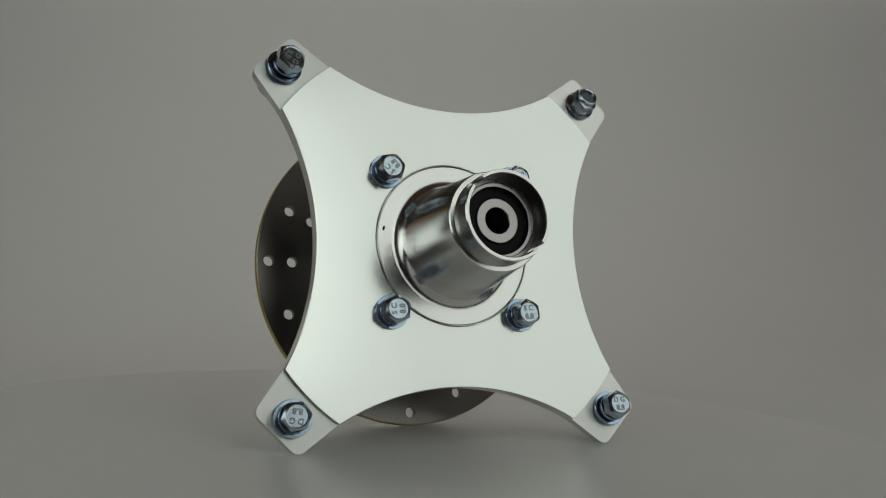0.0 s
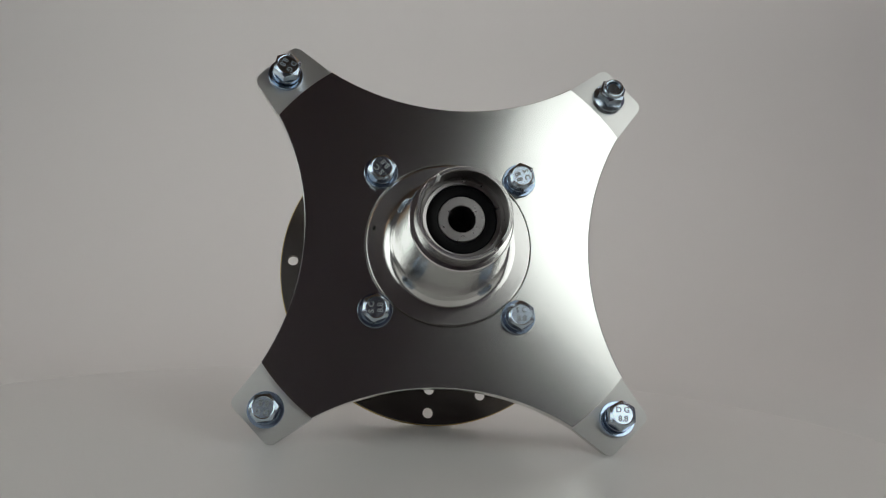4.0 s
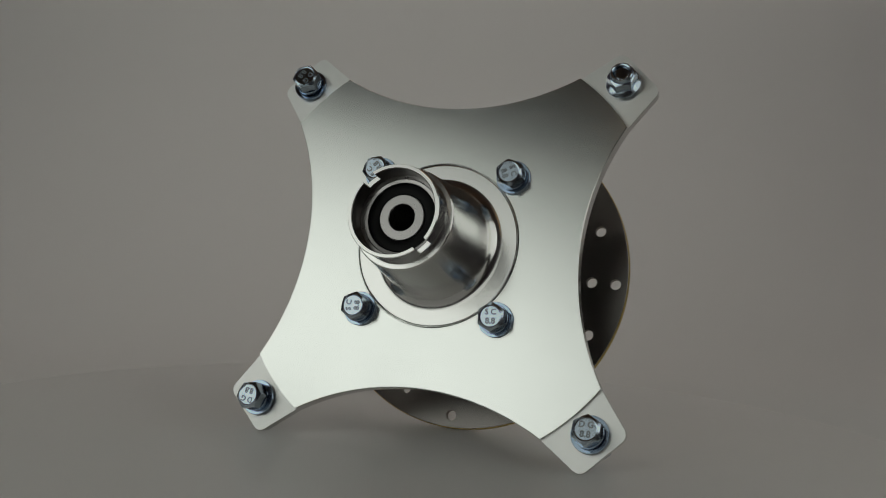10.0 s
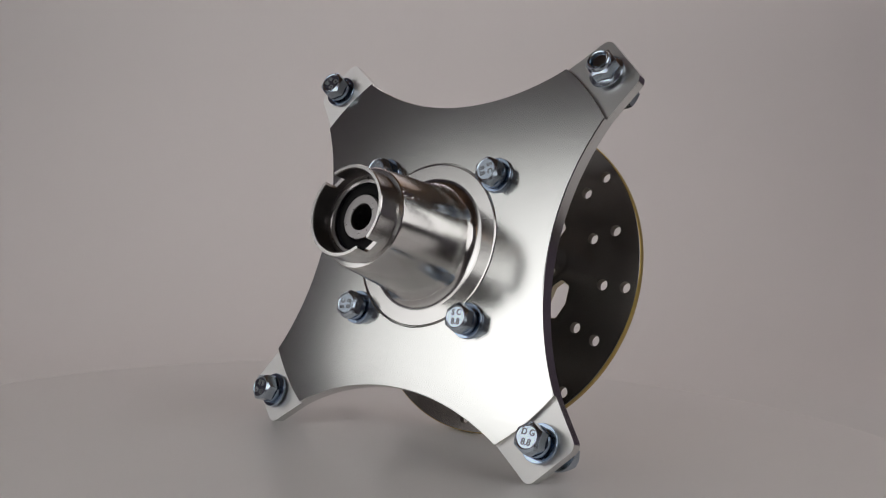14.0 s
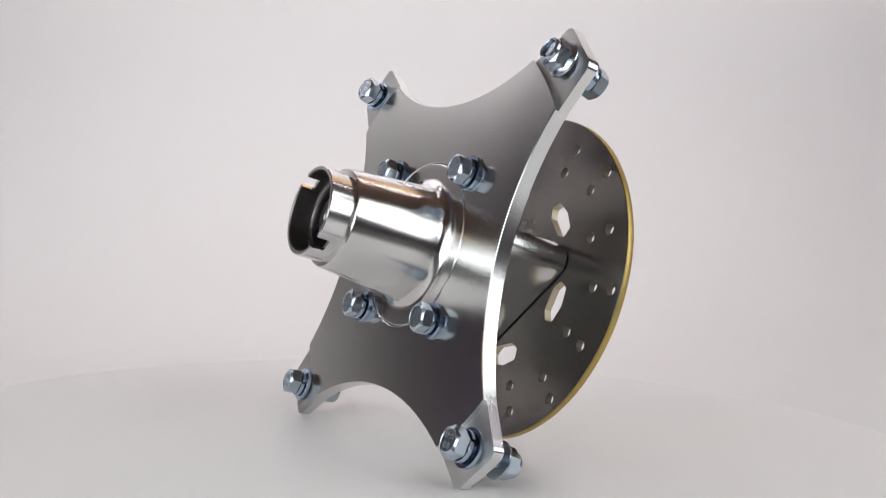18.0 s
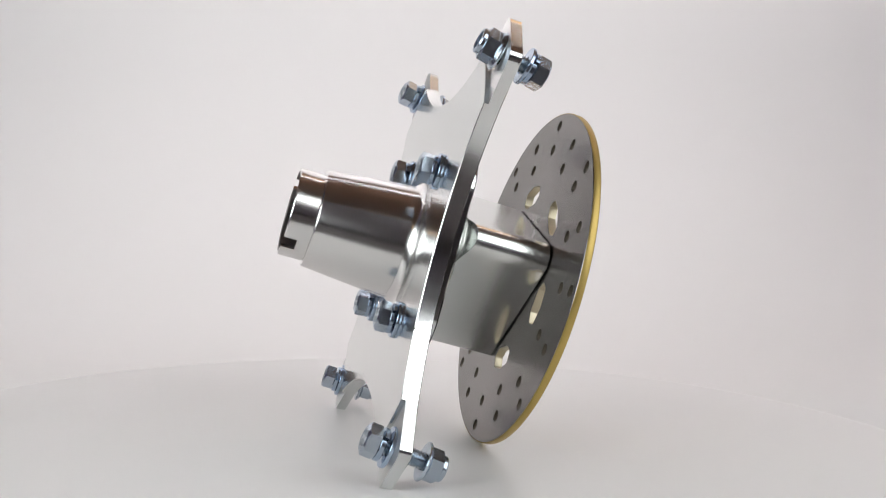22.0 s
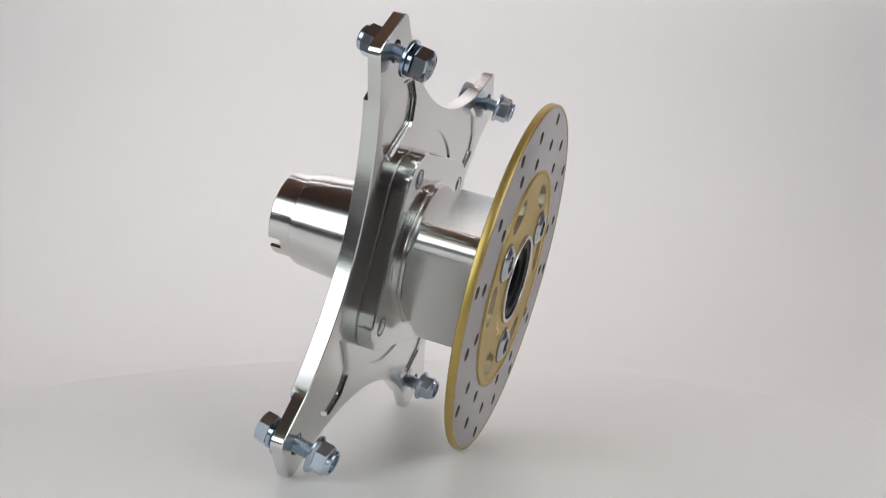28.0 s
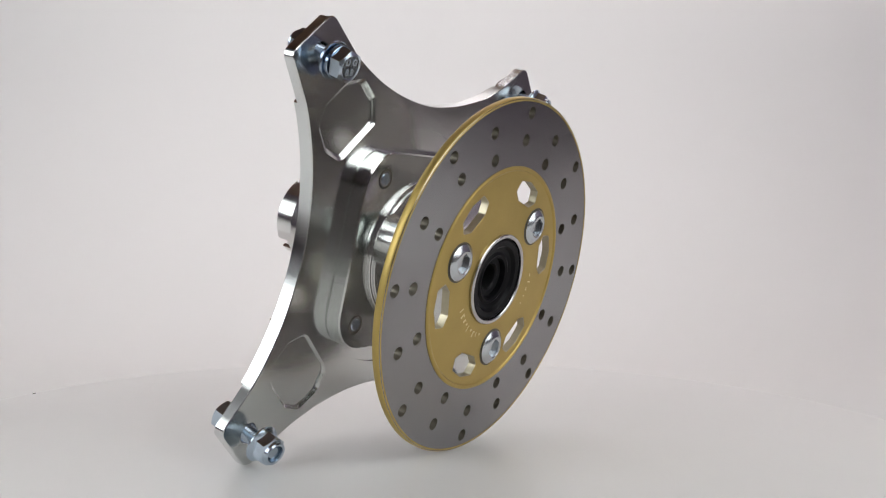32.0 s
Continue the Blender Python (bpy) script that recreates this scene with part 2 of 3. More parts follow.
def sweep():
    """The white paper sweep: a table run that bends up into the rear wall."""
    prof = [(-0.31, -0.016)]
    n = 24
    yc, rad = 0.42, 0.42
    prof.append((yc, -0.016))
    for i in range(1, n + 1):
        a = math.pi / 2 * i / n
        prof.append((yc + rad * math.sin(a), -0.016 + rad * (1 - math.cos(a))))
    prof.append((yc + rad, 1.5))
    xs = (-1.7, 1.05)
    verts = [(x, y, z) for y, z in prof for x in xs]
    faces = [(2 * i, 2 * i + 1, 2 * i + 3, 2 * i + 2) for i in range(len(prof) - 1)]
    ob = sheet("backdrop", verts, faces, PAPER, "seamless white paper backdrop sweeping up behind the turntable", thick=0.004)
    for p in ob.data.polygons:
        p.use_smooth = True


def box(name, x0, y0, z0, x1, y1, z1, mat, label):
    v = [(x, y, z) for x in (x0, x1) for y in (y0, y1) for z in (z0, z1)]
    f = [(0, 1, 3, 2), (4, 6, 7, 5), (0, 4, 5, 1), (2, 3, 7, 6), (0, 2, 6, 4), (1, 5, 7, 3)]
    return sheet(name, v, f, mat, label)


def room():
    z0, z1 = -0.021, 2.4
    box("floor", -2.2, -2.4, z0 - 0.1, 2.2, 2.2, z0, FLOOR_DARK, "dark brown floor of the photo room")
    box("wall_north", -2.2, 2.2, z0 - 0.1, 2.2, 2.3, z1, WALL_GREY, "plain mauve-grey wall behind the backdrop")
    box("wall_south", -2.2, -2.5, z0 - 0.1, 2.2, -2.4, z1, WALL_GREY, "plain mauve-grey wall behind the camera")
    box("wall_west", -2.3, -2.4, z0 - 0.1, -2.2, 2.2, z1, WALL_GREY, "plain mauve-grey side wall")
    box("wall_east", 2.2, -2.4, z0 - 0.1, 2.3, 2.2, z1, WALL_GREY, "plain mauve-grey side wall")
    box("ceiling", -2.3, -2.5, z1, 2.3, 2.3, z1 + 0.1, WOOD, "brown wooden ceiling over the photo room")


def softbox(x, y, z, aim, ring, mat, label):
    """A softbox: black shell, thin hoop and a glowing cloth of the given outline."""
    root = new("softbox")
    root.matrix_basis = look((x, y, z), aim)
    tagged(root, label, "softbox", "softboxes round the turntable")
    part("diffuser", slab([ring], 0, 4), mat, root, "evenly glowing white cloth")
    part("hoop", slab([[(a * 1.03, b * 1.03) for a, b in ring], [(a * 0.997, b * 0.997) for a, b in ring]], -8, 8, 1), BLACK_CLOTH, root)
    part("shell", slab([[(a * 1.02, b * 1.02) for a, b in ring]], 9, 60, 3), BLACK_CLOTH, root)
    foot = root.matrix_basis @ Vector((0, 0, 0.075))
    stand = root.matrix_basis.inverted() @ pose(foot.x, foot.y, -0.021)
    part("stand", lathe([(0, 0), (130, 0), (130, 8), (16, 14), (11, 30), (11, foot.z * 1000 + 20), (0, foot.z * 1000 + 22)], 32), BLACK_CLOTH, root, "black pole on a round foot", stand)
    return root


def pendant(x, y, z, size):
    """A warm amber lamp hung outside the picture, added for its orange reflections in the metal."""
    root = new("amber_glow")
    root.matrix_basis = pose(x, y, z)
    tagged(root, "unseen amber-shaded lamp hung from the ceiling, added for orange reflections in the metal", "lamp", "amber pendant lamps")
    up = (2.4 - z) * 1000
    shade = [(160, 0), (155, 60), (135, 160), (95, 240), (30, 270), (0, 272)]
    part("shade", lathe([(r * size, h * size) for r, h in shade], 64), LAMP_AMBER, root, "glowing amber shade")
    part("cord", lathe([(4, 268 * size), (4, up)], 12), BLACK_CLOTH, root)
    part("ceiling_rose", lathe([(0, up - 35), (50, up - 30), (55, up)], 32), BLACK_CLOTH, root)


def overhead():
    """A long unseen fill panel, added over the backdrop to brighten it, hung from the ceiling."""
    root = new("backdrop_fill")
    root.matrix_basis = look((0.33, 0.30, 1.14), (0.45, 0.84, 0.87))
    tagged(root, "unseen long fill panel added over the white backdrop to brighten it", "softbox")
    rect = [(-1800, -100), (1800, -100), (1800, 100), (-1800, 100)]
    part("diffuser", slab([rounded(rect, 20)], 0, 4), LIGHT_TOP, root, "evenly glowing white cloth")
    part("shell", slab([rounded([(a * 1.03, b * 1.06) for a, b in rect], 25)], 5, 90, 3), BLACK_CLOTH, root)
    for x in (-0.9, 0.9):
        top = root.matrix_basis @ Vector((x, 0.08, 0.09))
        part("hanger", lathe([(6, -40), (6, (2.4 - top.z) * 1000)], 16), BLACK_CLOTH, root, "", root.matrix_basis.inverted() @ pose(*top))


sweep()
room()
softbox(-0.679, -0.512, 0.31, (0, 0, 0.31), rounded([(-580, -110), (150, -155), (620, -190), (720, -60), (700, 130), (520, 445), (250, 425), (-580, 350)], 120, 12), LIGHT_LEFT, "wide softbox with rounded corners and a glowing white cloth")
softbox(0.640, -0.537, 0.42, (0, 0, 0.14), rounded([(-170, -290), (450, -290), (450, 420), (-310, 420), (-450, 250), (-450, 100), (-325, -100)], 95, 12), LIGHT_RIGHT, "large softbox with one corner cut off and a glowing white cloth")
pendant(-0.52, -1.34, 1.06, 0.85)
# added in place of a warmly lit ceiling, for the orange streak on the barrel
pendant(0.72, 0.78, 1.72, 2.2)
overhead()

# ---- the hub: its own axes are u across, v up the plate, w out along the axle ----
TILT, ROLL = 14.04, -1.69
HUB = (Matrix.Translation((0.01277, -0.01220, 0.1043)) @ Matrix.Rotation(radians(-TILT), 4, "X") @ Matrix.Rotation(radians(90), 4, "X")
       @ Matrix.Rotation(radians(ROLL), 4, "Z"))
hub = tagged(new("wheel_hub"), "polished aluminium wheel hub with drilled brake disc on a white turntable", "wheel hub")

ARM = 133.5


def turned(points, k):
    c, s = math.cos(k * math.pi / 2), math.sin(k * math.pi / 2)
    return [(x * c - y * s, x * s + y * c) for x, y in points]


def arm_edge(n=22):
    """The plate's outline: four hollow arcs between blunt arm tips."""
    out = []
    for k in range(4):
        a0 = math.asin(65.5 / ARM)
        side = [(85.9, 106.9), (79.2, 102.0), (72.4, 97.1)]
        for i in range(n + 1):
            a = a0 - 2 * a0 * i / n
            side.append((ARM * math.sin(a), 208.5 - ARM * math.cos(a)))
        side += [(-x, y) for x, y in reversed(side[:3])]
        out += turned(side, k)
    return out


def rounded_tips(loop, n=22, r=5.0):
    out = []
    size = n + 7
    for k in range(4):
        side = loop[k * size:(k + 1) * size]
        before = loop[k * size - 1]
        after = loop[((k + 1) * size) % len(loop)]
        out += rounded([before, side[0], side[1]], r, 5)[6:12]
        out += side[1:-1]
        out += rounded([side[-2], side[-1], after], r, 5)[6:12]
    return out


def adapter_plate():
    holes = [circle(5.0, 32, 88.5 * a, 88.5 * b) for a in (-1, 1) for b in (-1, 1)]
    me = slab([dense(rounded_tips(arm_edge())), circle(43.7, 96), *holes], -7.9, 0, 0.4)
    cutters = []
    tip = [(113.0 * math.cos(radians(d)), 113.0 * math.sin(radians(d))) for d in range(20, 71, 2)] + [(40, 140), (140, 140), (140, 40)]
    pocket = rounded([(62, 43), (73, 46.5), (80.5, 57), (78, 67), (67, 78), (57, 80.5), (46.5, 73), (43, 62)], 5, 4)

    def grown(f, k):
        return turned([(61 + (x - 61) * f, 61 + (y - 61) * f) for x, y in pocket], k)
    for k in range(4):
        cutters.append(slab([turned(tip, k)], -2.2, 6))
        cutters.append(frustum(grown(0.93, k), -5.7, grown(1.0, k), -6.5))
        cutters.append(frustum(grown(0.99, k), -6.3, grown(1.0, k), -8.5))
        cutters.append(frustum(grown(0.97, k), -6.6, grown(1.16, k), -9.0))
    # shallow crescents above and below the flange
    for k in (0, 2):
        bow = [(63 * math.cos(radians(d)), 63 * math.sin(radians(d))) for d in range(53, 128)]
        cutters.append(slab([turned(bow, k)], -14, -7.0))
    me = cut(me, cutters)
    me.materials.clear()
    me.materials.append(ALU_PLATE)
    me.materials.append(ALU_MILLED)
    me.materials.append(ALU_EDGE)
    for p in me.polygons:
        if p.normal.z > 0.99 and -0.0035 < p.center.z < -0.001:
            p.material_index = 1
        elif abs(p.normal.z) < 0.3 and p.center.xy.length > 0.0745 and p.area > 2e-6 and p.center.z > -0.006:
            p.material_index = 2
    return me


plate = part("adapter_plate", adapter_plate(), ALU_PLATE, hub, "brushed aluminium plate with four blunt arms", HUB)


part("burr", slab([[(79.6, -36.5), (80.5, -36.1), (79.6, -35.5)]], -0.6, 0.2), STEEL_BRIGHT, plate, "tiny bright burr on the plate's edge")


def bolt_frame(front, back):
    """Axes of a bolt from its front end to its rear end, with its origin within the plate."""
    f, b = Vector(front), Vector(back)
    axis = (f - b).normalized()
    o = f + axis * ((-5.0 - f.z) / axis.z)
    x = Vector((1, 0, 0))
    x = (x - axis * x.dot(axis)).normalized()
    y = axis.cross(x)
    m = Matrix.Identity(4)
    for i in range(3):
        m[i][0], m[i][1], m[i][2], m[i][3] = x[i], y[i], axis[i], o[i] * MM
    return HUB @ m, (f - o).length, (b - o).length


def mark(maker, turn, z):
    return joined(lettering(" ".join(maker), 4.0, 0, 2.2, z, turn), lettering("8.8", 4.2, 0, -2.3, z, turn))


def flange_nut(z_seat, z_end, outward):
    """A flanged lock nut; outward is +1 or -1 along the bolt."""
    s = outward
    flange = lathe([(4.1, z_seat), (8.6, z_seat), (8.9, z_seat + s * 0.5), (8.7, z_seat + s * 1.1), (7.4, z_seat + s * 2.2), (6.0, z_seat + s * 2.9), (4.1, z_seat + s * 2.9)], 48)
    body = hexagon(13.0, z_seat + s * 1.2, z_end - s * 2.0, bore=4.1)
    collar = lathe([(5.9, z_end - s * 2.6), (5.8, z_end - s * 0.8), (5.3, z_end - s * 0.1), (4.8, z_end), (4.2, z_end - s * 0.3), (4.1, z_end - s * 3)], 48)
    return joined(flange, body, collar)


def arm_bolt(front, back, turn, spin):
    m, zf, zb = bolt_frame(front, back)
    head = part("bolt", hexagon(13.0, zf - 6.2, zf, dish=0.18), ZINC, hub, "zinc-plated hexagon bolt passing through a plate arm", m @ pose(0, 0, 0, 0, 0, spin))
    part("shank", thread(3.95, -zb + 1.6, zf - 6.0), ZINC, head)
    part("spring_washer", spring_ring(4.2, 7.4, zf - 9.6, 2.2, 0.9), ZINC_BLUE, head)
    part("flat_washer", lathe([(4.3, 3.3), (9.0, 3.3), (9.2, 3.6), (9.2, 4.9), (9.0, 5.2), (4.3, 5.2)], 48, close=True), ZINC_BLUE, head)
    part("flange_nut", flange_nut(-zb + 10.4, -zb, -1), ZINC, head, "flanged zinc lock nut")
    part("marking", mark("DG", turn - spin, zf - 0.16), ZINC_MARK, head)


arm_bolt((-88.8, 90.4, 10.0), (-93.2, 85.8, -23.5), -116, 20)
arm_bolt((-89.2, -88.4, 9.3), (-86.9, -89.6, -23.0), 172, 8)
arm_bolt((89.1, -85.4, 10.5), (89.6, -91.1, -27.2), 0, 30)


def reversed_bolt():
    m, zf, zb = bolt_frame((88.1, 91.5, 8.8), (87.4, 85.0, -24.4))
    head = part("bolt", hexagon(13.0, -zb + 6.2, -zb, dish=0.18), ZINC, hub, "zinc-plated hexagon bolt put in from behind the plate arm", m @ pose(0, 0, 0, 0, 0, 12))
    part("shank", thread(3.95, -zb + 6.0, zf - 1.5), ZINC, head)
    part("spring_washer", spring_ring(4.2, 7.4, -zb + 6.3, 2.1, 0.8), ZINC_BLUE, head)
    part("flat_washer", lathe([(4.3, -zb + 9.3), (8.4, -zb + 9.3), (8.6, -zb + 9.6), (8.6, -zb + 10.7), (8.4, -zb + 11.0), (4.3, -zb + 11.0)], 48, close=True), ZINC_BLUE, head)
    part("flange_nut", flange_nut(3.3, zf, 1), ZINC, head, "flanged zinc lock nut")
    me = mark("DG", 20, 0)
    me.transform(Matrix.Translation((0, 0, (-zb + 0.16) * MM)) @ Matrix.Rotation(math.pi, 4, "Y"))
    part("marking", me, ZINC_MARK, head)


reversed_bolt()


def flange_bolt(x, y, turn, spin):
    head = part("bolt", hexagon(13.0, 4.7, 10.45, dish=0.18), ZINC, hub, "zinc-plated hexagon bolt holding the plate to the hub", HUB @ pose(x * MM, y * MM, 0, 0, 0, spin))
    part("spring_washer", spring_ring(4.2, 7.3, 1.9, 2.0, 0.8), ZINC_BLUE, head)
    part("flat_washer", lathe([(4.3, 0.03), (8.7, 0.03), (8.9, 0.35), (8.9, 1.5), (8.7, 1.8), (4.3, 1.8)], 48, close=True), ZINC_BLUE, head)
    part("shank", thread(3.95, -17.0, 4.8), ZINC, head)
    part("marking", mark("SC", turn - spin, 10.45 - 0.16), ZINC_MARK, head)


flange_bolt(-37, 37, 135, 12)
flange_bolt(37, 37, -70, 40)
flange_bolt(-37, -37, 92, 25)
flange_bolt(37, -37, 4, 33)

# front barrel, turned
barrel = part("hub_barrel", lathe([(43.45, -7.5), (43.45, -0.5), (43.1, -0.12), (42.6, 0.0), (35.2, 0.0), (34.0, 0.12), (32.8, 0.5), (31.6, 1.2), (30.6, 2.2), (29.9, 3.3),
    (29.65, 4.2), (30.05, 4.5), (29.95, 4.9), (25.4, 47.6), (25.2, 48.2), (24.7, 48.7), (22.2, 49.0), (22.0, 44.0)], 128, 25), ALU_TURNED, hub,
    "tapered turned aluminium barrel with a rounded foot", HUB)


def collar():
    me = lathe([(22.65, 45.0), (22.65, 60.9), (22.3, 61.4), (20.9, 61.4), (20.5, 61.0), (20.5, 45.0)], 128, 25, close=True)
    notch = slab([[(18, -3.4), (26, -3.4), (26, 3.4), (18, 3.4)]], 54.8, 66)
    other = notch.copy()
    notch.transform(Matrix.Rotation(radians(134), 4, "Z"))
    other.transform(Matrix.Rotation(radians(-44), 4, "Z"))
    me = cut(me, [notch, other], 25)
    me.materials.clear()
    me.materials.append(ALU_TURNED)
    me.materials.append(BORE_SHADE)
    # faces turned to the axis: the collar's inner shade is put into their colour
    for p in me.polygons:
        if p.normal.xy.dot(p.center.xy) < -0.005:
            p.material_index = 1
    return me


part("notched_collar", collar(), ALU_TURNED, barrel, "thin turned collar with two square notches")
bearing = part("bearing", lathe([(20.45, 46.0), (20.45, 51.0), (19.0, 51.0), (18.6, 50.4), (17.1, 50.2), (16.9, 49.2), (16.9, 46.0)], 96), STEEL_GREY, barrel, "steel ball bearing with a black seal")
part("bearing_seal", lathe([(16.95, 48.6), (16.4, 49.3), (15.0, 49.5), (12.6, 49.4), (11.6, 49.1), (11.1, 48.4)], 96), RUBBER, barrel, "black rubber bearing seal")
part("spacer", lathe([(11.25, 46.0), (11.25, 49.6), (10.9, 49.95), (6.8, 49.95), (6.4, 49.5), (6.4, 20.0)], 96), STEEL_GREY, barrel, "grey steel spacer ring")
part("axle_bore", lathe([(6.5, 40.0), (6.45, 22.0), (0, 21.0)], 48), DARK_BORE, barrel)

part("punch_mark", slab([rounded([(-40.2, 6.0), (-39.2, 5.0), (-38.4, 7.6), (-39.4, 8.0)], 0.3)], -0.1, 0.06), DARK_BORE, barrel, "small dark punch mark")

# rear flange and three-lobed hub body
flange = part("hub_flange", slab([dense(rounded([(-50.5, -50.5), (50.5, -50.5), (50.5, 50.5), (-50.5, 50.5)], 20, 16))], -16.6, -7.92, 0.7), ALU_SATIN, hub,
              "square aluminium flange with rounded corners", HUB)
seam = slab([[(-0.15, -4.3), (0.15, -4.3), (0.15, 4.3), (-0.15, 4.3)]], -0.1, 0.06)
seam.transform(pose(50.5 * MM, -1.5 * MM, -12.3 * MM) @ Matrix.Rotation(math.pi / 2, 4, "Y") @ Matrix.Rotation(math.pi / 2, 4, "Z"))
part("seam", seam, STEEL_BRIGHT, flange, "fine bright seam across the flange side")
LOBES = (14.65, 134.65, 254.65)


def three_lobed():
    pts = []
    for a in LOBES:
        c = Vector((37.6 * math.cos(radians(a)), 37.6 * math.sin(radians(a))))
        for j in range(-12, 13):
            t = radians(a + 60 * j / 12)
            pts.append((c.x + 9.3 * math.cos(t), c.y + 9.3 * math.sin(t)))
    neck = lathe([(60, -10), (60, -26.4), (48.2, -26.4), (44.2, -23.4), (41.0, -21.6), (38.6, -20.6), (37.0, -20.2), (37.0, -10)], 160, 25, close=True)
    return finish(cut(slab([dense(pts), circle(21.5, 64)], -62.9, -16.0, 0.0, 25), [neck], 25), 25)


body = part("hub_body", three_lobed(), ALU_SATIN, hub, "three-lobed aluminium hub body between flange and brake disc", HUB)
part("boss_ring", lathe([(38.0, -16.3), (38.0, -18.0), (37.7, -18.4), (36.9, -18.5), (36.7, -18.8), (36.7, -20.0), (36.3, -20.5), (27.0, -20.7)], 160, 20), ALU_TURNED, body, "turned ring with two fine steps")
part("bearing_seat", lathe([(26.5, -60.0), (26.5, -63.75), (21.6, -63.75), (21.6, -60.0)], 64), BORE_SHADE, body)
body.data.materials[0] = ALU_BODY
for x in (-37, 37):
    for y in (-37, 37):
        part("bolt_hole", slab([circle(5.0, 32, x, y), circle(4.0, 32, x, y)], -16.72, -16.5), SHADE_AND_GAP, flange, "dark ring round a bolt end")

# brake disc
HOLES = [circle(3.0, 20, r * math.cos(radians(-1.2 + 22.5 * i)), r * math.sin(radians(-1.2 + 22.5 * i)))
         for i in range(16) for r in ((82.7, 69.4) if i % 2 == 0 else (76.8, 63.2))]


def slot(centre):
    pol = [(40.0, -9), (44.5, -14.5), (50.0, -11), (51.2, 0), (50.0, 11), (44.5, 14.5), (40.0, 9)]
    return rounded([(r * math.cos(radians(centre + d)), r * math.sin(radians(centre + d))) for r, d in pol], 1.6, 3)


SLOTS = [slot(45 + 60 * i) for i in range(6)]
disc = part("brake_disc", slab([circle(89.3, 160), circle(55.0, 128), *HOLES], -67.75, -63.85, 0.15), STEEL, hub, "drilled steel brake disc with a gold rim and gold centre", HUB)
# hole walls: same disc steel, with the shade inside painted on as dark colour
disc.data.materials.append(SHADE_AND_GAP)
# side toward the plate takes the copy with shade in its colour
disc.data.materials.append(STEEL_SHADED)
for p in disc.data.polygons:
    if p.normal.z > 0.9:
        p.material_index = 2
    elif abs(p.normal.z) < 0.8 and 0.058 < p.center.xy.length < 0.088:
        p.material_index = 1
part("rim_band", lathe([(89.0, -63.95), (89.5, -64.0), (89.75, -64.4), (89.75, -67.1), (89.5, -67.5), (88.7, -67.9), (88.2, -67.9), (88.0, -67.6)], 160, 40), GOLD, disc, "gold-coated rim")
part("carrier", slab([circle(55.2, 128), circle(22.9, 64), *SLOTS], -67.9, -63.95, 0.3), GOLD, disc, "gold-coated centre with six pale-walled openings")
for outline in SLOTS:
    cx, cy = sum(x for x, y in outline) / len(outline), sum(y for x, y in outline) / len(outline)
    inner = [(cx + (x - cx) * 0.965, cy + (y - cy) * 0.965) for x, y in outline]
    part("slot_wall", slab([outline, inner], -67.85, -63.8), SLOT_STEEL, disc, "pale bare wall of an opening")
# whole front in the darkened copy, shaded by colour like the disc behind
part("front_face", slab([circle(89.1, 160), circle(23.5, 64), *SLOTS, *HOLES], -63.98, -63.73, 0.05), STEEL_SHADED, disc, "ground steel face, coloured darker for the shade behind the plate")
part("centre_rim", lathe([(57.0, -67.5), (56.8, -68.2), (56.2, -68.5), (55.2, -68.5), (54.6, -68.1), (54.2, -67.5)], 128, 40), GOLD, disc)


def carrier_mark(r, a0, a1, n, tall, seed):
    """Raised writing on the centre that cannot be read: uneven short bars along an arc."""
    rng = random.Random(seed)
    bars = []
    for i in range(n):
        a = radians(a0 + (a1 - a0) * (i + rng.uniform(-0.2, 0.2)) / (n - 1))
        h = tall * rng.choice((1.0, 1.0, 0.7, 0.4))
        w = rng.choice((0.3, 0.3, 0.5))
        strokes = [[(-w, -tall / 2), (w, -tall / 2), (w, h - tall / 2), (-w, h - tall / 2)]]
        if rng.random() < 0.45:
            strokes.append([(w + 0.05, -tall / 2), (w + 0.9, -tall / 2), (w + 0.9, 0.5 - tall / 2), (w + 0.05, 0.5 - tall / 2)])
        for stroke in strokes:
            bar = slab([stroke], -68.05, -67.8)
            bar.transform(Matrix.Translation((r * math.cos(a) * MM, r * math.sin(a) * MM, 0)) @ Matrix.Rotation(a - math.pi / 2, 4, "Z"))
            bars.append(bar)
    part("raised_mark", joined(*bars), GOLD_MARK, disc, "row of small raised marks")


carrier_mark(29.5, -30, -80, 9, 3.2, 3)
carrier_mark(34.5, -180, -156, 5, 2.6, 8)
part("seal_ring", lathe([(23.0, -64.0), (23.0, -69.0), (22.6, -69.4), (21.4, -69.4), (21.0, -69.0), (20.8, -62.0)], 96), STEEL_BRIGHT, disc, "bright steel ring round the seal")
part("seal", lathe([(20.9, -67.8), (19.6, -68.5), (17.0, -68.2), (15.6, -66.6), (13.4, -66.0), (12.0, -66.8), (10.6, -66.2), (10.0, -63.0)], 96), RUBBER, disc, "black rubber shaft seal")
part("axle_end", lathe([(10.1, -63.5), (8.0, -63.2), (7.0, -63.6), (6.4, -62.8), (6.2, -50.0), (0, -49.0)], 64), DARK_BORE, disc)


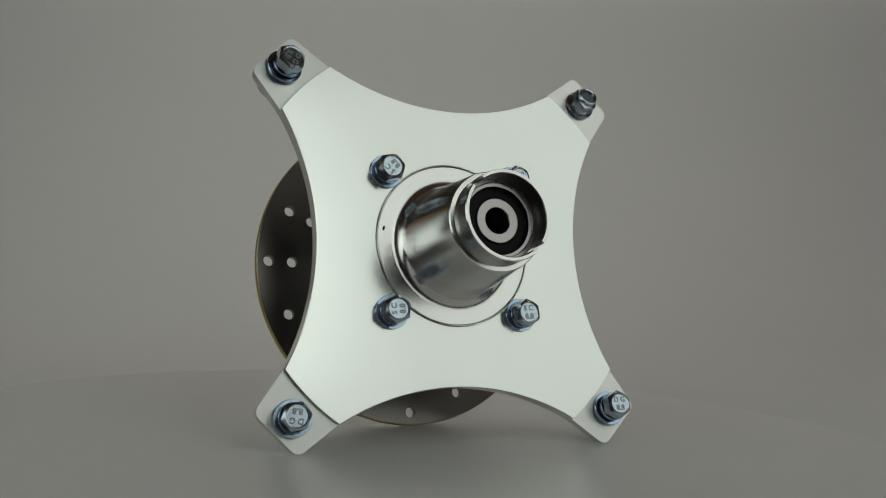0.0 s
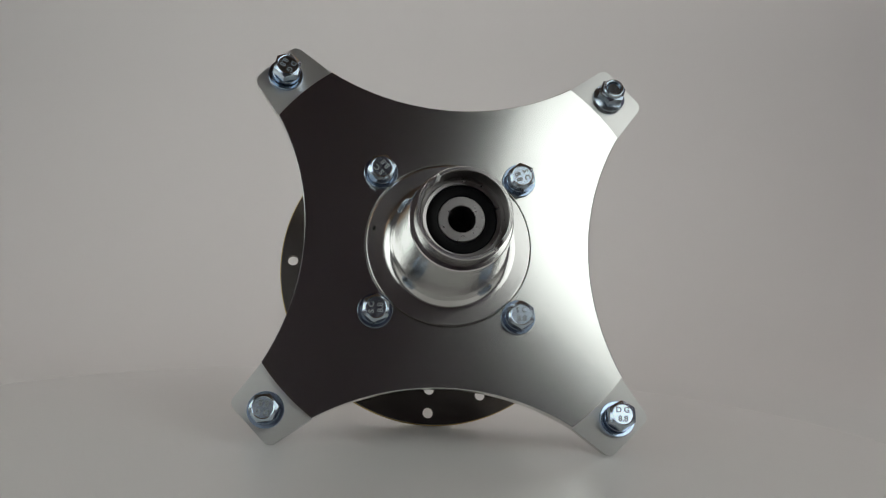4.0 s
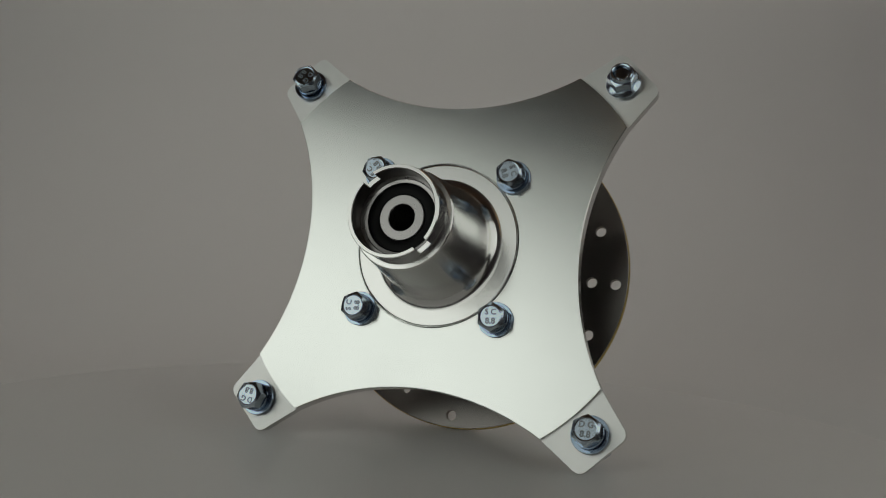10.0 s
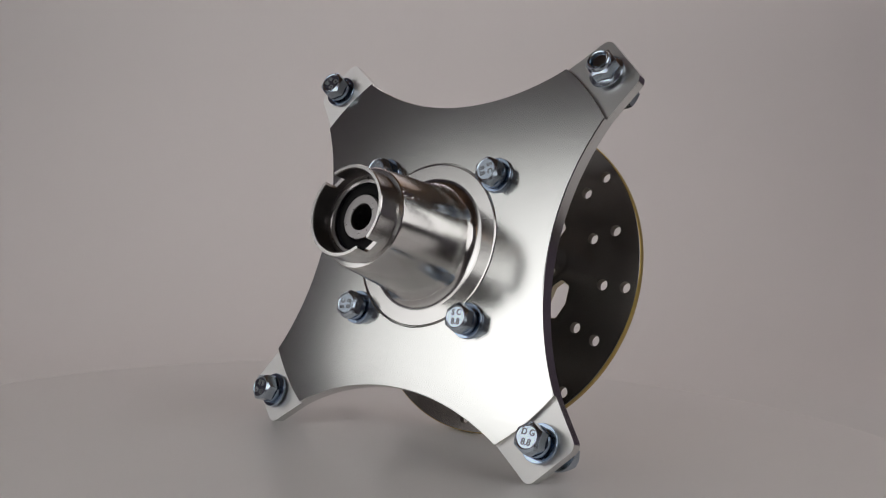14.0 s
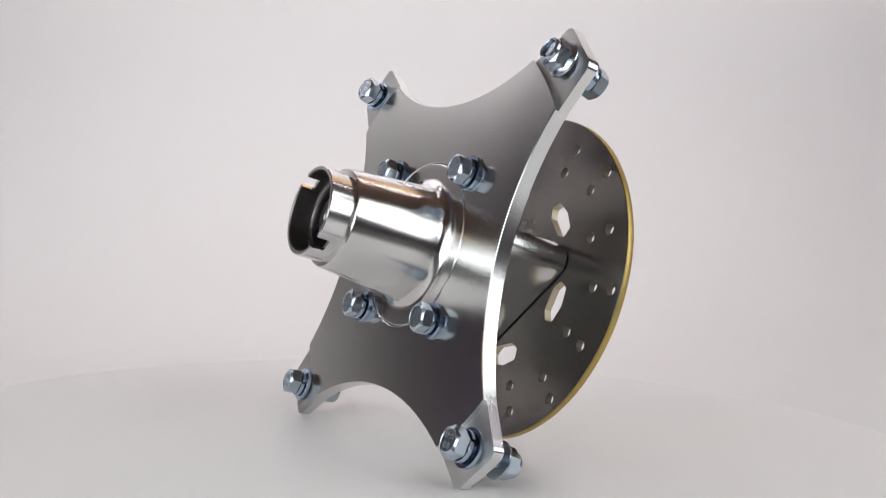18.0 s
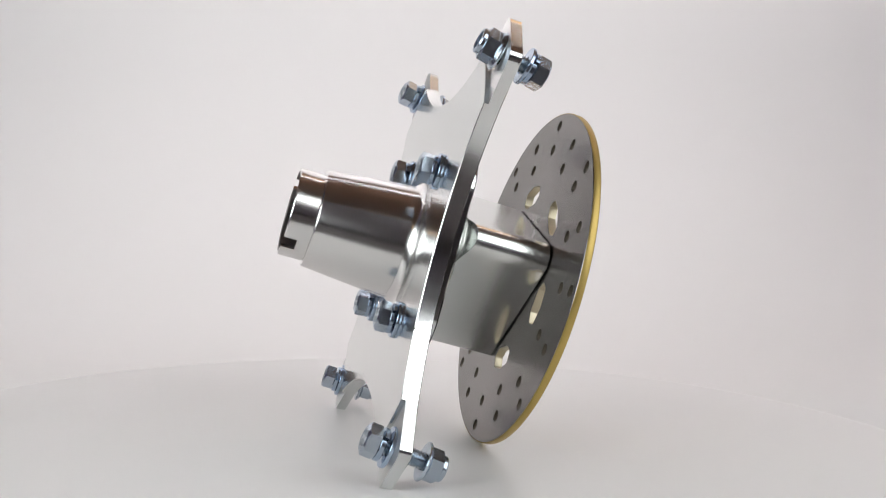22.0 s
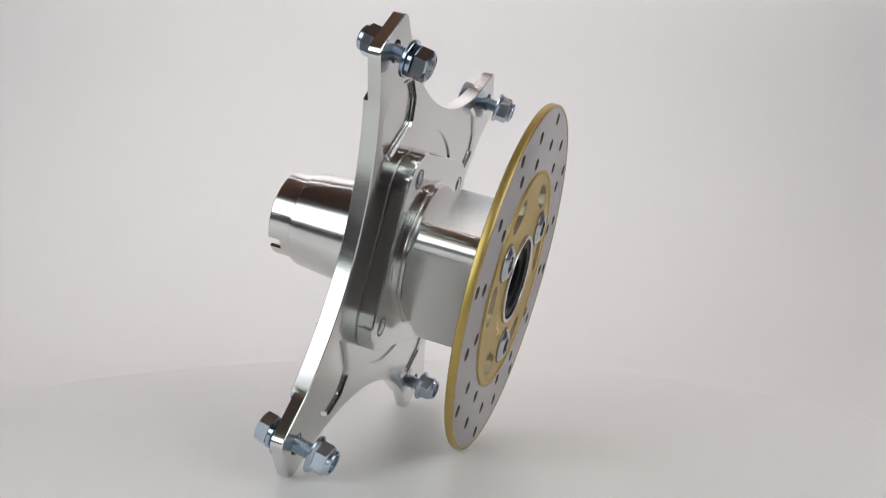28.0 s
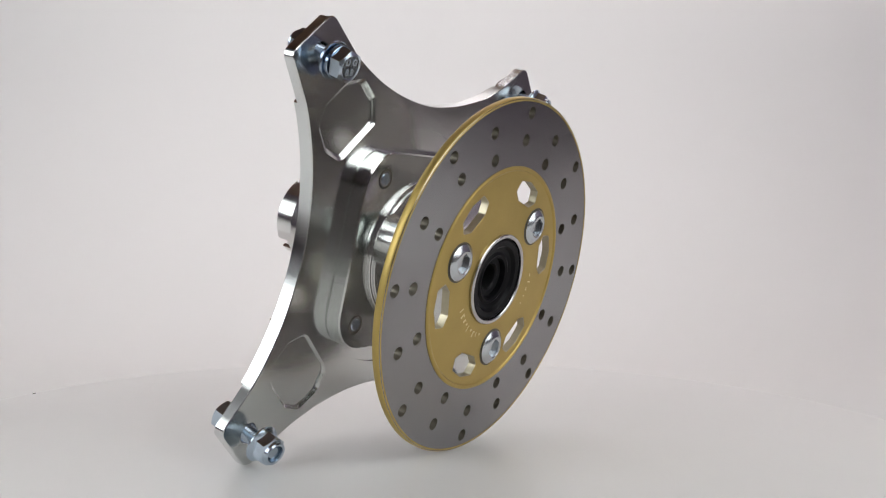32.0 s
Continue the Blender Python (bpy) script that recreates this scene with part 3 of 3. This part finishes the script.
def disc_bolt(angle):
    x, y = 37.6 * math.cos(radians(angle)), 37.6 * math.sin(radians(angle))
    dome = lathe([(8.9, 0.0), (8.9, 0.7), (8.6, 1.0), (6.4, 2.3), (5.9, 2.45), (5.2, 2.45), (5.0, 2.3)], 48, 20)
    socket = bmesh.new()
    top = [socket.verts.new((*p, 2.2)) for p in [((4.9 if i % 2 else 4.1) * math.cos(math.pi * i / 6), (4.9 if i % 2 else 4.1) * math.sin(math.pi * i / 6)) for i in range(12)]]
    low = [socket.verts.new((v.co.x, v.co.y, 0.3)) for v in top]
    rim = [socket.verts.new((5.05 * math.cos(math.pi * i / 6), 5.05 * math.sin(math.pi * i / 6), 2.3)) for i in range(12)]
    for i in range(12):
        j = (i + 1) % 12
        socket.faces.new((top[i], top[j], low[j], low[i]))
        socket.faces.new((rim[i], rim[j], top[j], top[i]))
    socket.faces.new(low)
    star = from_bm(socket)
    b = part("disc_bolt", dome, ZINC_PALE, disc, "button-head zinc bolt with a star socket")
    b.matrix_basis = Matrix.Translation((x * MM, y * MM, -67.92 * MM)) @ Matrix.Rotation(math.pi, 4, "X")
    b.data = joined(dome, star)
    b.data.materials.append(ZINC_PALE)
    part("bolt_seat", slab([circle(9.8, 40, x, y), circle(8.7, 40, x, y)], -67.97, -67.7), SHADE_AND_GAP, disc, "dark ring round a bolt head")


for a in LOBES:
    disc_bolt(a)

# ---- turntable: its top passes through the three points on which the hub stands ----
FEET = [HUB @ (Vector(p) * MM) for p in ((85.6, -104.6, -7.7), (-85.6, -104.6, -7.7), (-1.5, -89.7, -67.2))]
UP = (FEET[1] - FEET[0]).cross(FEET[2] - FEET[0]).normalized()
UP = UP if UP.z > 0 else -UP
turntable = tagged(new("turntable"), "large round glossy white turntable under the hub", "turntable")
spin_axis = UP.to_track_quat("Z", "Y").to_matrix().to_4x4()
height = FEET[0].dot(UP) / UP.z
TABLE = Matrix.Translation((0, 0, height)) @ spin_axis
part("turntable_top", lathe([(0, 0.0), (60, 0.0), (180, 0.0), (277, 0.0), (281, -0.2), (284.5, -0.8), (287.2, -1.8), (289.0, -3.2), (289.6, -4.6), (289.6, -6.0), (0, -6.0)], 160, 40), WHITE_TOP, turntable, "", TABLE)
part("turntable_rim", lathe([(289.0, -5.0), (290, -5.4), (290, -11), (0, -11)], 160, 20), PAPER, turntable, "", TABLE)
part("dust_speck", lathe([(0, 0.3), (0.9, 0.2), (1.1, 0.0)], 10), DARK_BORE, turntable, "tiny dark speck of dust", TABLE @ Matrix.Translation((-0.274, -0.048, 0)))


def motions():
    turns = [(0, 23.76), (3, 10.01), (6, -3.47), (9, -16.59), (13, -35.47), (17, -54.48), (19, -64.19), (23, -82.92), (25.5, -94.74), (28, -106.15), (32, -124.66)]
    for thing in (hub, turntable):
        walk(thing, [(t, pose(0, 0, 0, 0, 0, a)) for t, a in turns])


motions()
